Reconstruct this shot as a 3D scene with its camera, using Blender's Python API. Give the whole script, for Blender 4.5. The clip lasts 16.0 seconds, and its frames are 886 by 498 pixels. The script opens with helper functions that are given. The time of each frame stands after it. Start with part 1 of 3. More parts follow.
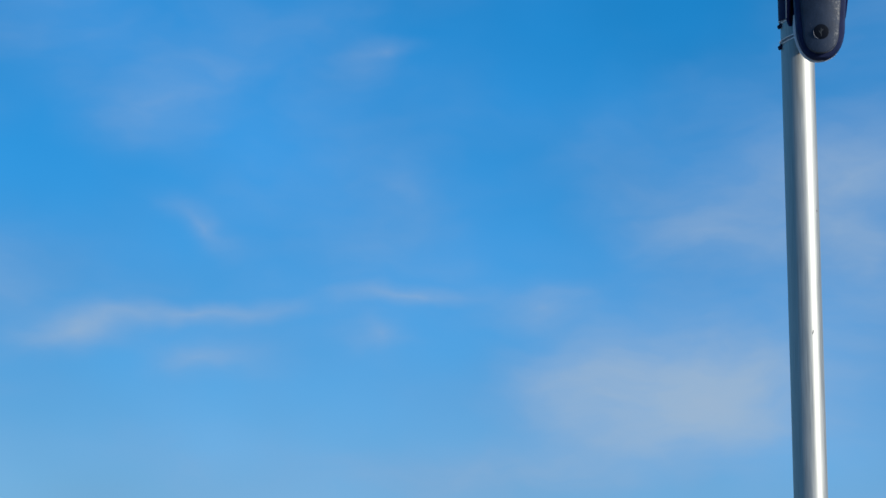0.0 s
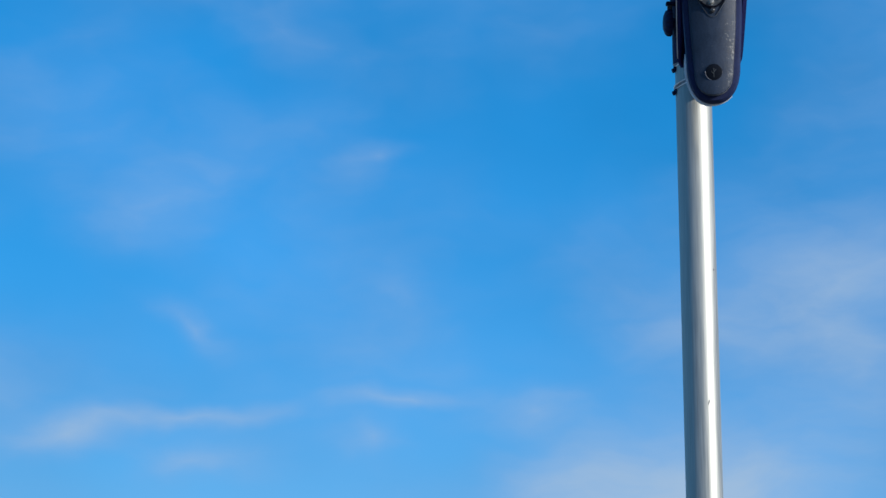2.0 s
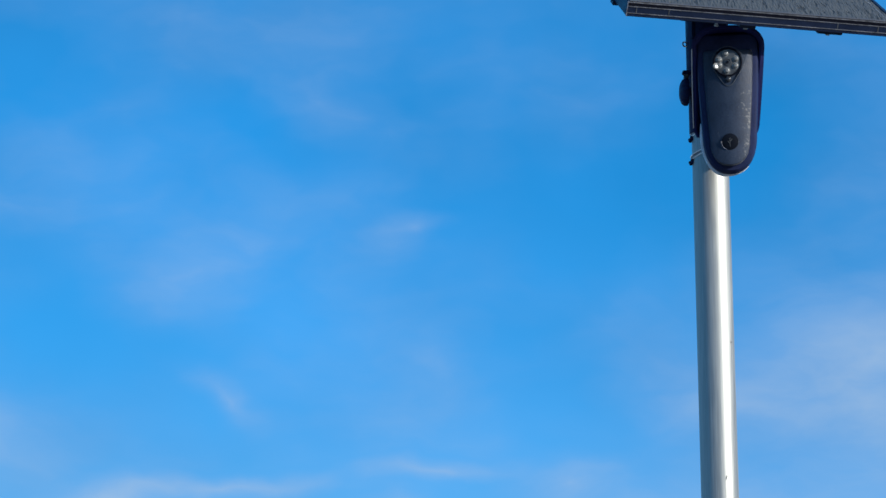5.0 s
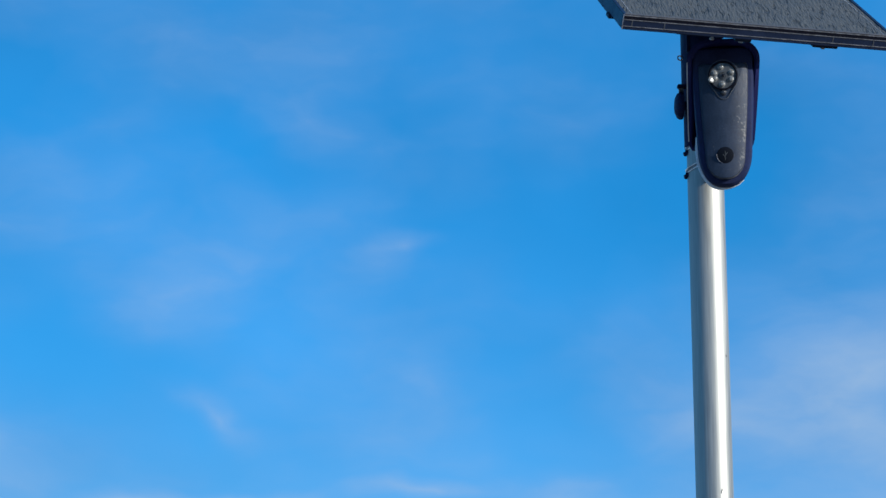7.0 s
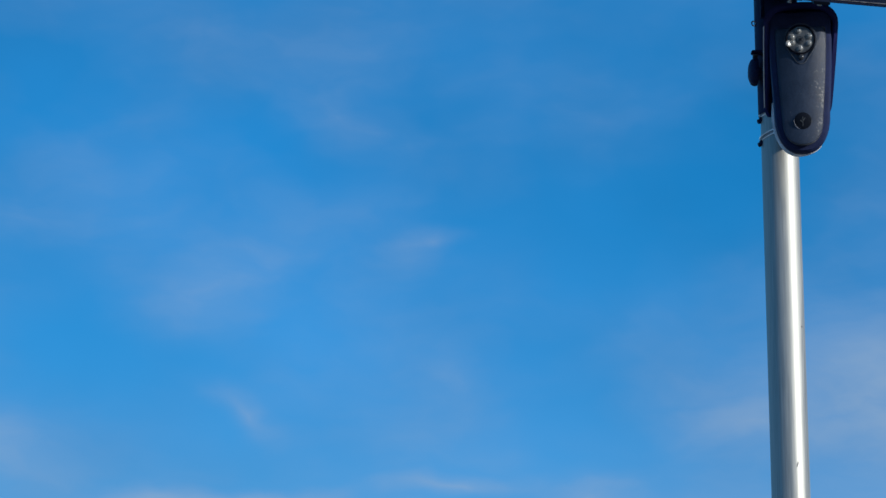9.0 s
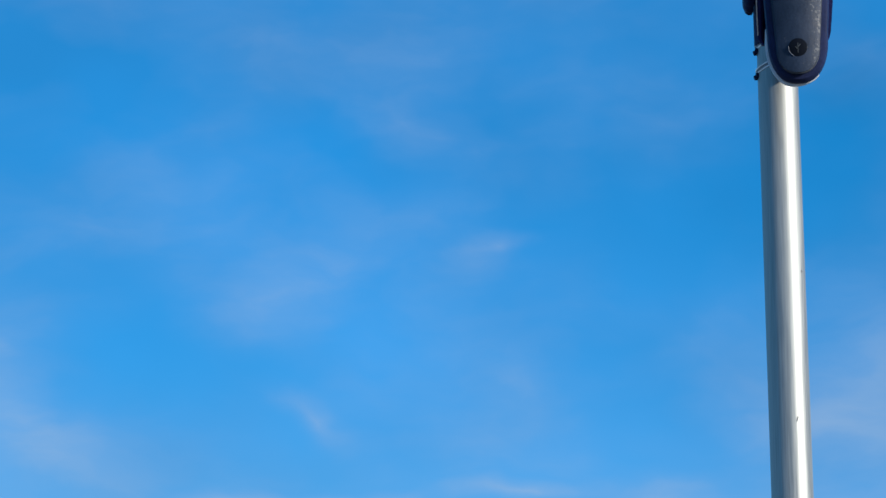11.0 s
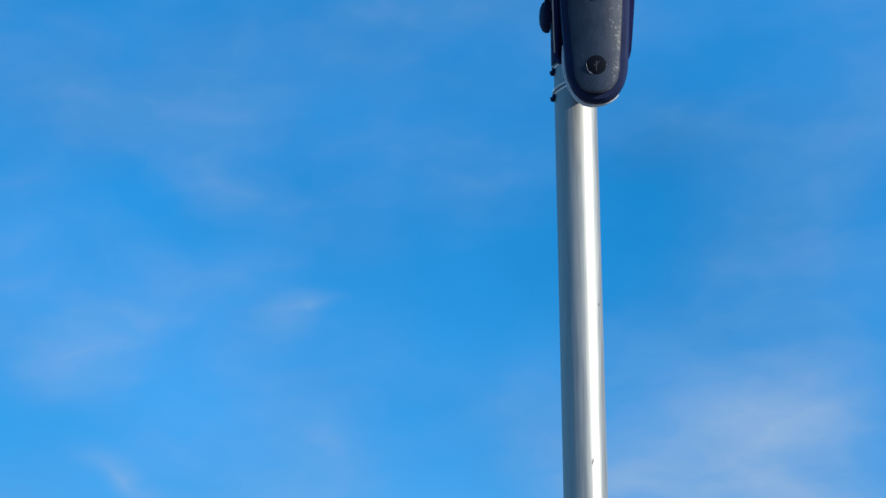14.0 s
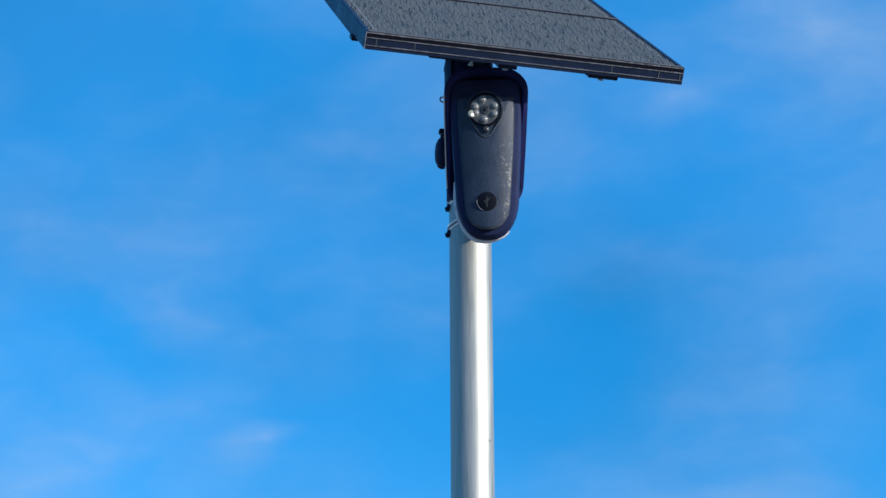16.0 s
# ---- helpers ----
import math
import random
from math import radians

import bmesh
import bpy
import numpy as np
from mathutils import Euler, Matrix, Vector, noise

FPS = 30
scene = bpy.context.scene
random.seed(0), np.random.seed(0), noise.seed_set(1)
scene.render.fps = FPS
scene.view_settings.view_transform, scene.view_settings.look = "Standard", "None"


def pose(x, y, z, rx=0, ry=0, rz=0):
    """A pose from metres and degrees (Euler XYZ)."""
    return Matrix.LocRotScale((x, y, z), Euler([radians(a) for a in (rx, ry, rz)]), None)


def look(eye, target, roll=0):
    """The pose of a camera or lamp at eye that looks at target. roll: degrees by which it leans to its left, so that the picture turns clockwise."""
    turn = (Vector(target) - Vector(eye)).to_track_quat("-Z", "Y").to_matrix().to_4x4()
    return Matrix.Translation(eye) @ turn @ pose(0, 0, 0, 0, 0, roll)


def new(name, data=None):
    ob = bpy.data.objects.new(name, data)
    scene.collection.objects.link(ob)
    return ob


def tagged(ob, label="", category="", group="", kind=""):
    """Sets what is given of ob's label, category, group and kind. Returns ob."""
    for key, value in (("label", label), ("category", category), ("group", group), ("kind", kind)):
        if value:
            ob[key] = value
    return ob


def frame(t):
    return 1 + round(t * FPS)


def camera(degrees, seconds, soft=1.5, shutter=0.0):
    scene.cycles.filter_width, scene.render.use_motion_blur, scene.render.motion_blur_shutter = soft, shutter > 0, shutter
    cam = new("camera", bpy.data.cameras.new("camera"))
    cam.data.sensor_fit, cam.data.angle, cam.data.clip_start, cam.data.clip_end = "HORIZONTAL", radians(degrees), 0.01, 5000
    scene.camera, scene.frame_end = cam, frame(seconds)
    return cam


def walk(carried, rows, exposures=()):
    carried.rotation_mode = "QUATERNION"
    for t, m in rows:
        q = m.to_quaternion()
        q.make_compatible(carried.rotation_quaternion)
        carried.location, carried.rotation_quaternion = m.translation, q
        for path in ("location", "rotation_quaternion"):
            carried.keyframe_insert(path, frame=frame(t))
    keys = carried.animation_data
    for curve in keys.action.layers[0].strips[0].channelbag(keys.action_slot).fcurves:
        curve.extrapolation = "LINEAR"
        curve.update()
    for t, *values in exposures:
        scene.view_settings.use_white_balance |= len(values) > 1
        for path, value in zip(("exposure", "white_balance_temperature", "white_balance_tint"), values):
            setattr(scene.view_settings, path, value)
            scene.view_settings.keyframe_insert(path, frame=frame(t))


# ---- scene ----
# ---- camera and its way ----
cam = camera(22.18, 16.0, soft=1.5)
walk(cam, [
    (0, pose(-0.9731, -5.0310, 1.6002, 100.746, 0, -1.725) @ pose(0, 0, 0, 0, 0, 0.035)),
    (0.5, pose(-0.8481, -4.9071, 1.5838, 101.040, 0, -1.585) @ pose(0, 0, 0, 0, 0, 0.205)),
    (1, pose(-0.7317, -4.7783, 1.5881, 101.552, 0, -1.735) @ pose(0, 0, 0, 0, 0, 0.085)),
    (1.5, pose(-0.7288, -4.6545, 1.5896, 102.483, 0, -1.795) @ pose(0, 0, 0, 0, 0, -0.099)),
    (2, pose(-0.6878, -4.5801, 1.6020, 103.357, 0, -1.930) @ pose(0, 0, 0, 0, 0, -0.034)),
    (2.5, pose(-0.6425, -4.5123, 1.6184, 104.089, 0, -2.013) @ pose(0, 0, 0, 0, 0, 0.089)),
    (3, pose(-0.6314, -4.4593, 1.6292, 104.410, 0, -1.930) @ pose(0, 0, 0, 0, 0, -0.117)),
    (3.5, pose(-0.6335, -4.4656, 1.6197, 104.602, 0, -1.544) @ pose(0, 0, 0, 0, 0, 0.080)),
    (4, pose(-0.6295, -4.5085, 1.6172, 104.742, 0, -1.252) @ pose(0, 0, 0, 0, 0, 0.128)),
    (4.5, pose(-0.6364, -4.5361, 1.6127, 105.028, 0, -1.036) @ pose(0, 0, 0, 0, 0, 0.163)),
    (5, pose(-0.6392, -4.5194, 1.6190, 105.156, 0, -0.994) @ pose(0, 0, 0, 0, 0, 0.211)),
    (5.2, pose(-0.6370, -4.5178, 1.6219, 105.259, 0, -1.014) @ pose(0, 0, 0, 0, 0, 0.212)),
    (7.5, pose(-0.6538, -4.5121, 1.6040, 105.634, 0, -1.312) @ pose(0, 0, 0, 0, 0, 0.228)),
    (8, pose(-0.6597, -4.5136, 1.5955, 105.627, 0, -1.226) @ pose(0, 0, 0, 0, 0, 0.377)),
    (8.5, pose(-0.7078, -4.4994, 1.5787, 105.652, 0, -1.220) @ pose(0, 0, 0, 0, 0, 0.510)),
    (9, pose(-0.7302, -4.4107, 1.5768, 105.535, 0, -0.517) @ pose(0, 0, 0, 0, 0, 0.597)),
    (9.2, pose(-0.6964, -4.3679, 1.5724, 105.537, 0, 0.070) @ pose(0, 0, 0, 0, 0, 0.585)),
    (11.3, pose(-0.5281, -4.0581, 1.5501, 105.702, 0, 1.343) @ pose(0, 0, 0, 0, 0, 0.385)),
    (11.5, pose(-0.5135, -4.0458, 1.5517, 105.761, 0, 1.429) @ pose(0, 0, 0, 0, 0, 0.369)),
    (12, pose(-0.5119, -4.0281, 1.5569, 105.759, 0, 1.466) @ pose(0, 0, 0, 0, 0, 0.343)),
    (12.5, pose(-0.4741, -4.0091, 1.5550, 105.729, 0, 1.894) @ pose(0, 0, 0, 0, 0, 0.490)),
    (13, pose(-0.4563, -3.9427, 1.5400, 105.773, 0, 1.856) @ pose(0, 0, 0, 0, 0, 0.278)),
    (13.5, pose(-0.5221, -3.8335, 1.5611, 105.871, 0, -0.863) @ pose(0, 0, 0, 0, 0, 0.064)),
    (14, pose(-0.4920, -3.7879, 1.5800, 107.126, 0, -3.788) @ pose(0, 0, 0, 0, 0, -0.401)),
    (14.5, pose(-0.4416, -3.7796, 1.5852, 108.509, 0, -4.122) @ pose(0, 0, 0, 0, 0, -0.535)),
    (15, pose(-0.4001, -3.7893, 1.5942, 110.102, 0, -4.265) @ pose(0, 0, 0, 0, 0, -0.257)),
    (15.5, pose(-0.3752, -3.7873, 1.5868, 110.468, 0, -4.394) @ pose(0, 0, 0, 0, 0, -0.293)),
    (16, pose(-0.3763, -3.7982, 1.5831, 110.486, 0, -4.917) @ pose(0, 0, 0, 0, 0, -0.298)),
], exposures=[(0, -0.24), (1, -0.24), (2.5, -0.02), (5, 0.01), (7.5, -0.02), (8, -0.07), (8.5, -0.20), (9, -0.33), (9.2, -0.34), (11.3, -0.06), (11.5, -0.05), (12.5, -0.11), (13, -0.20), (13.5, -0.14), (14.5, 0.09), (15, 0.17), (16, 0.19)])

# ---- sky, sun ----
SUN_AZ, SUN_EL = 127, 15          # degrees clockwise from +y, above the horizon
world = bpy.data.worlds.new("sky")
scene.world = world
world.use_nodes = True
wt = world.node_tree
wt.nodes.clear()


def wn(kind):
    return wt.nodes.new(kind)


def wlink(a, b):
    wt.links.new(a, b)


def wmath(op, a, b=None, clamp=False):
    nd = wt.nodes.new("ShaderNodeMath")
    nd.operation, nd.use_clamp = op, clamp
    for i, v in enumerate((a, b)):
        if v is None:
            continue
        if isinstance(v, (int, float)):
            nd.inputs[i].default_value = v
        else:
            wlink(v, nd.inputs[i])
    return nd.outputs[0]


coord = wn("ShaderNodeTexCoord")
split = wn("ShaderNodeSeparateXYZ")
wlink(coord.outputs["Generated"], split.inputs[0])
azimuth = wmath("MULTIPLY", wmath("ARCTAN2", split.outputs[0], split.outputs[1]), 57.2958)
height = wmath("MULTIPLY", wmath("ARCSINE", split.outputs[2]), 57.2958)
dome = wn("ShaderNodeCombineXYZ")
wlink(azimuth, dome.inputs[0])
wlink(height, dome.inputs[1])


def wnoise(vector, scale, detail, rough, size=(1, 1, 1), loc=(0, 0, 0)):
    mp = wn("ShaderNodeMapping")
    mp.inputs["Scale"].default_value = size
    mp.inputs["Location"].default_value = loc
    wlink(vector, mp.inputs[0])
    nz = wn("ShaderNodeTexNoise")
    nz.inputs["Scale"].default_value, nz.inputs["Detail"].default_value = scale, detail
    nz.inputs["Roughness"].default_value = rough
    wlink(mp.outputs[0], nz.inputs["Vector"])
    return nz


# wispy distortion of the dome's degrees, so that no cloud has a clean outline
warp = wnoise(dome.outputs[0], 0.32, 3, 0.5, (1, 1.5, 1))
bend = wn("ShaderNodeVectorMath")
bend.operation = "MULTIPLY_ADD"
wlink(warp.outputs["Color"], bend.inputs[0])
bend.inputs[1].default_value = (2.6, 1.4, 0)
wlink(dome.outputs[0], bend.inputs[2])
shift = wn("ShaderNodeVectorMath")
shift.operation = "SUBTRACT"
wlink(bend.outputs[0], shift.inputs[0])
shift.inputs[1].default_value = (1.3, 0.7, 0)

cloud_sum = None


def cloud(az, el, wide, high, lean, amount):
    """A wisp of cirrus on the dome, in degrees."""
    global cloud_sum
    mp = wn("ShaderNodeMapping")
    mp.vector_type = "TEXTURE"
    mp.inputs["Location"].default_value = (az, el, 0)
    mp.inputs["Rotation"].default_value = (0, 0, radians(lean))
    mp.inputs["Scale"].default_value = (wide, high, 1)
    wlink(shift.outputs[0], mp.inputs[0])
    gr = wn("ShaderNodeTexGradient")
    gr.gradient_type = "QUADRATIC_SPHERE"
    wlink(mp.outputs[0], gr.inputs[0])
    part_sum = wmath("MULTIPLY", gr.outputs["Fac"], amount)
    cloud_sum = part_sum if cloud_sum is None else wmath("ADD", cloud_sum, part_sum)


cloud(7.8, 6.9, 6.6, 3.4, 0, 2.3)
cloud(8.4, 7.1, 4.4, 1.9, 4, 1.3)
cloud(5.0, 7.7, 2.8, 1.3, 0, 0.7)
cloud(-7.7, 8.6, 2.6, 1.1, 12, 1.5)
cloud(-4.7, 9.1, 4.8, 0.5, 3, 1.15)
cloud(0.9, 9.62, 3.6, 0.42, 2, 0.85)
cloud(-4.2, 8.1, 2.8, 0.9, 0, 0.6)
cloud(-0.1, 8.4, 1.6, 0.9, -10, 0.7)
cloud(4.3, 9.3, 2.4, 1.1, 0, 0.9)
cloud(12.5, 10.0, 3.8, 5.0, 20, 0.8)
cloud(8.5, 11.1, 5.0, 2.0, -15, 0.55)
cloud(-4.6, 11.4, 2.3, 0.8, -30, 0.6)
cloud(-5.7, 14.25, 4.4, 1.4, 28, 0.38)
cloud(0.4, 15.85, 2.2, 0.42, 4, 0.42)
cloud(-0.3, 15.3, 2.2, 1.3, 20, 0.30)
cloud(2.7, 5.1, 6.8, 1.6, 3, 0.8)
cloud(0.5, 12.3, 4.4, 2.1, -35, 0.25)
cloud(12.2, 12.3, 6.2, 3.0, 14, 0.9)
cloud(-2.2, 18.7, 4.6, 1.7, -20, 0.3)
cloud(15.4, 25.9, 5.0, 2.2, -15, 0.6)
cloud(11.1, 23.9, 2.4, 0.9, 10, 0.3)
cloud(-12.0, 11.0, 4.2, 1.6, -25, 0.55)
cloud(-12.6, 12.8, 2.2, 1.4, 10, 0.45)
cloud(-10.9, 10.0, 3.8, 1.5, -15, 0.5)
# gaps of clear deep blue
cloud(2.0, 25.6, 6.0, 2.6, 0, -0.30)
cloud(7.3, 16.8, 7.6, 4.0, -5, -0.34)
cloud(-8.6, 12.6, 4.0, 2.2, 0, -0.34)
cloud(9.0, 18.2, 5.6, 3.4, 15, -0.30)

veil = wnoise(shift.outputs[0], 0.11, 4, 0.5, (1, 1.7, 1), (3.1, 7.7, 0))
grain = wnoise(shift.outputs[0], 0.55, 5, 0.55, (0.75, 1.9, 1), (0, 2, 0))
veil_ramp = wn("ShaderNodeMapRange")
veil_ramp.inputs["From Min"].default_value, veil_ramp.inputs["From Max"].default_value = 0.38, 0.72
veil_ramp.inputs["To Max"].default_value = 0.34
wlink(veil.outputs["Fac"], veil_ramp.inputs["Value"])
grain_ramp = wn("ShaderNodeMapRange")
grain_ramp.inputs["From Min"].default_value, grain_ramp.inputs["From Max"].default_value = 0.3, 0.7
grain_ramp.inputs["To Min"].default_value, grain_ramp.inputs["To Max"].default_value = 0.66, 1.20
wlink(grain.outputs["Fac"], grain_ramp.inputs["Value"])
cover = wmath("ADD", wmath("MULTIPLY", cloud_sum, 0.75), veil_ramp.outputs[0])
cover = wmath("MULTIPLY", cover, grain_ramp.outputs[0])
soft_floor = wn("ShaderNodeMath")
soft_floor.operation = "SMOOTH_MAX"
wlink(cover, soft_floor.inputs[0])
soft_floor.inputs[1].default_value, soft_floor.inputs[2].default_value = 0.0, 0.2
cover = soft_floor.outputs[0]
cover = wmath("MULTIPLY", wmath("SUBTRACT", 1.0, wmath("EXPONENT", wmath("MULTIPLY", cover, -1.25))), 0.92)

sky = wn("ShaderNodeTexSky")
sky.sky_type, sky.sun_disc = "NISHITA", False
sky.sun_elevation, sky.sun_rotation = radians(SUN_EL), radians(SUN_AZ)
sky.air_density, sky.dust_density, sky.ozone_density = 1.0, 0.3, 1.5
rich = wn("ShaderNodeHueSaturation")
rich.inputs["Saturation"].default_value, rich.inputs["Value"].default_value = 1.7, 1.2
wlink(sky.outputs[0], rich.inputs["Color"])
deep = wn("ShaderNodeMix")                # clear, even blue of a dry day
deep.data_type = "RGBA"
deep.inputs["Factor"].default_value = 0.73
wlink(rich.outputs[0], deep.inputs["A"])
deep.inputs["B"].default_value = (0.13, 2.18, 5.95, 1)
drift = wnoise(dome.outputs[0], 0.07, 3, 0.5, (1, 1.4, 1), (5.3, 1.9, 0))
drift_ramp = wn("ShaderNodeMapRange")
drift_ramp.inputs["From Min"].default_value, drift_ramp.inputs["From Max"].default_value = 0.3, 0.7
drift_ramp.inputs["To Min"].default_value, drift_ramp.inputs["To Max"].default_value = 0.86, 1.12
wlink(drift.outputs["Fac"], drift_ramp.inputs["Value"])
toned = wn("ShaderNodeVectorMath")
toned.operation = "SCALE"
wlink(deep.outputs["Result"], toned.inputs[0])
higher = wn("ShaderNodeMapRange")         # the blue deepens with height
higher.inputs["From Min"].default_value, higher.inputs["From Max"].default_value = 14.0, 28.0
higher.inputs["To Min"].default_value, higher.inputs["To Max"].default_value = 1.03, 0.85
wlink(height, higher.inputs["Value"])
hole = wn("ShaderNodeMapping")            # the clearest, darkest blue between the veils
hole.vector_type = "TEXTURE"
hole.inputs["Location"].default_value = (9.8, 19.6, 0)
hole.inputs["Scale"].default_value = (10.0, 6.0, 1)
wlink(shift.outputs[0], hole.inputs[0])
hole_fall = wn("ShaderNodeTexGradient")
hole_fall.gradient_type = "QUADRATIC_SPHERE"
wlink(hole.outputs[0], hole_fall.inputs[0])
clear = wmath("SUBTRACT", 1.0, wmath("MULTIPLY", hole_fall.outputs["Fac"], 0.20))
wlink(wmath("MULTIPLY", wmath("MULTIPLY", drift_ramp.outputs[0], higher.outputs[0]), clear), toned.inputs["Scale"])
blend = wn("ShaderNodeMix")
blend.data_type = "RGBA"
wlink(cover, blend.inputs["Factor"])
wlink(toned.outputs[0], blend.inputs["A"])
tint = wn("ShaderNodeMix")                # thin cirrus lets the blue through
tint.data_type = "RGBA"
tint.inputs["A"].default_value = (1.85, 3.05, 5.5, 1)
tint.inputs["B"].default_value = (2.95, 3.95, 5.25, 1)
wlink(wmath("MULTIPLY", cover, 1.25, True), tint.inputs["Factor"])
wlink(tint.outputs["Result"], blend.inputs["B"])
back = wn("ShaderNodeBackground")
back.inputs["Strength"].default_value = 0.14
wlink(blend.outputs["Result"], back.inputs["Color"])
wout = wn("ShaderNodeOutputWorld")
wlink(back.outputs[0], wout.inputs[0])

sun = new("sun", bpy.data.lights.new("sun", "SUN"))
sun.data.energy, sun.data.angle, sun.data.color = 5.0, radians(0.53), (1.0, 0.975, 0.93)
to_sun = Vector((math.sin(radians(SUN_AZ)) * math.cos(radians(SUN_EL)), math.cos(radians(SUN_AZ)) * math.cos(radians(SUN_EL)), math.sin(radians(SUN_EL))))
sun.matrix_world = look(to_sun * 60, (0, 0, 0))


# ---- materials ----
def mat(name, base, rough, metal=0.0, vary=0.15, scale=30.0, bump=0.0, bump_scale=200.0, stretch=(1, 1, 1), spec=0.5, aniso=0.0):
    """A surface with colour and gloss that vary at two scales, and fine relief."""
    m = bpy.data.materials.new(name)
    m.use_nodes = True
    t = m.node_tree
    b = t.nodes["Principled BSDF"]
    b.inputs["Metallic"].default_value = metal
    b.inputs["Specular IOR Level"].default_value = spec
    b.inputs["Anisotropic"].default_value = aniso
    tc = t.nodes.new("ShaderNodeTexCoord")
    mp = t.nodes.new("ShaderNodeMapping")
    mp.inputs["Scale"].default_value = stretch
    t.links.new(tc.outputs["Object"], mp.inputs[0])
    big, small = t.nodes.new("ShaderNodeTexNoise"), t.nodes.new("ShaderNodeTexNoise")
    for nz, s in ((big, scale), (small, scale * 9)):
        nz.inputs["Scale"].default_value, nz.inputs["Detail"].default_value = s, 5
        t.links.new(mp.outputs[0], nz.inputs["Vector"])
    add = t.nodes.new("ShaderNodeMath")
    add.operation = "ADD"
    t.links.new(big.outputs["Fac"], add.inputs[0])
    t.links.new(small.outputs["Fac"], add.inputs[1])
    rmp = t.nodes.new("ShaderNodeMapRange")
    rmp.inputs["From Min"].default_value, rmp.inputs["From Max"].default_value = 0.7, 1.3
    rmp.inputs["To Min"].default_value, rmp.inputs["To Max"].default_value = 1 - vary, 1 + vary
    t.links.new(add.outputs[0], rmp.inputs["Value"])
    vm = t.nodes.new("ShaderNodeVectorMath")
    vm.operation = "SCALE"
    vm.inputs[0].default_value = base
    t.links.new(rmp.outputs[0], vm.inputs["Scale"])
    t.links.new(vm.outputs[0], b.inputs["Base Color"])
    rr = t.nodes.new("ShaderNodeMapRange")
    rr.inputs["From Min"].default_value, rr.inputs["From Max"].default_value = 0.7, 1.3
    rr.inputs["To Min"].default_value, rr.inputs["To Max"].default_value = rough * (1 - vary), min(1, rough * (1 + vary))
    t.links.new(add.outputs[0], rr.inputs["Value"])
    t.links.new(rr.outputs[0], b.inputs["Roughness"])
    if bump:
        nz = t.nodes.new("ShaderNodeTexNoise")
        nz.inputs["Scale"].default_value, nz.inputs["Detail"].default_value = bump_scale, 4
        t.links.new(mp.outputs[0], nz.inputs["Vector"])
        bp = t.nodes.new("ShaderNodeBump")
        bp.inputs["Strength"].default_value, bp.inputs["Distance"].default_value = bump, 0.002
        t.links.new(nz.outputs["Fac"], bp.inputs["Height"])
        t.links.new(bp.outputs[0], b.inputs["Normal"])
    return m


M_POLE = mat("satin_aluminium", (0.365, 0.368, 0.340), 0.50, 0.60, 0.24, 40, 0.05, 300, (1, 1, 0.03), 0.2)
M_PLASTIC = mat("black_plastic", (0.017, 0.025, 0.072), 0.58, 0.0, 0.25, 25, 0.1, 500, (1, 1, 1), 0.12)
M_HOOD = mat("black_hood_plastic", (0.018, 0.021, 0.095), 0.7, 0.0, 0.25, 25, 0.1, 500, (1, 1, 1), 0.2)
M_GASKET = mat("grey_rubber", (0.74, 0.74, 0.75), 0.55, 0.0, 0.2, 60)
M_RIM = mat("bright_metal", (0.82, 0.83, 0.84), 0.32, 0.85, 0.15, 40)
M_DARK = mat("dark_recess", (0.004, 0.005, 0.011), 0.7, 0.0, 0.2, 40, 0, 1, (1, 1, 1), 0.08)
M_FRAME = mat("black_anodised_frame", (0.008, 0.015, 0.038), 0.42, 0.0, 0.25, 20, 0.05, 300, (1, 1, 1), 0.22)
M_EDGE = mat("pale_edge", (0.22, 0.23, 0.26), 0.5, 0.6, 0.5, 60)
M_BARE = mat("pale_margin", (0.23, 0.235, 0.24), 0.5, 0.0, 0.5, 60)
M_BAND = mat("steel_band", (0.22, 0.23, 0.25), 0.45, 0.7, 0.3, 90)
M_BOLT = mat("zinc_bolt", (0.40, 0.39, 0.38), 0.4, 1.0, 0.3, 90)
M_LEDBASE = mat("led_board", (0.055, 0.062, 0.07), 0.35, 0.0, 0.3, 150)
M_LENS = mat("led_lens", (0.21, 0.215, 0.21), 0.24, 0.15, 0.5, 200)
M_DISC = mat("dull_disc_plastic", (0.003, 0.005, 0.010), 0.6, 0.0, 0.2, 60, 0.1, 400, (1, 1, 1), 0.1)
M_LIP = mat("pale_plastic_edge", (0.075, 0.082, 0.092), 0.45, 0.0, 0.5, 160)
M_SENSOR = mat("smoked_sensor_dome", (0.035, 0.037, 0.042), 0.25, 0.0, 0.3, 200)
M_SEAM = mat("dull_grey_strip", (0.085, 0.084, 0.087), 0.6, 0.1, 0.4, 80, 0.1, 300, (0.2, 1, 1), 0.2)
M_MARK = mat("rubbed_mark", (0.06, 0.066, 0.07), 0.55, 0.2, 0.4, 120)
M_SCRATCH = mat("scuffed_metal", (0.16, 0.16, 0.16), 0.7, 0.3, 0.3, 300)
M_GROUND = mat("gravel_ground", (0.16, 0.15, 0.13), 0.95, 0.0, 0.35, 2.0, 0.6, 30)


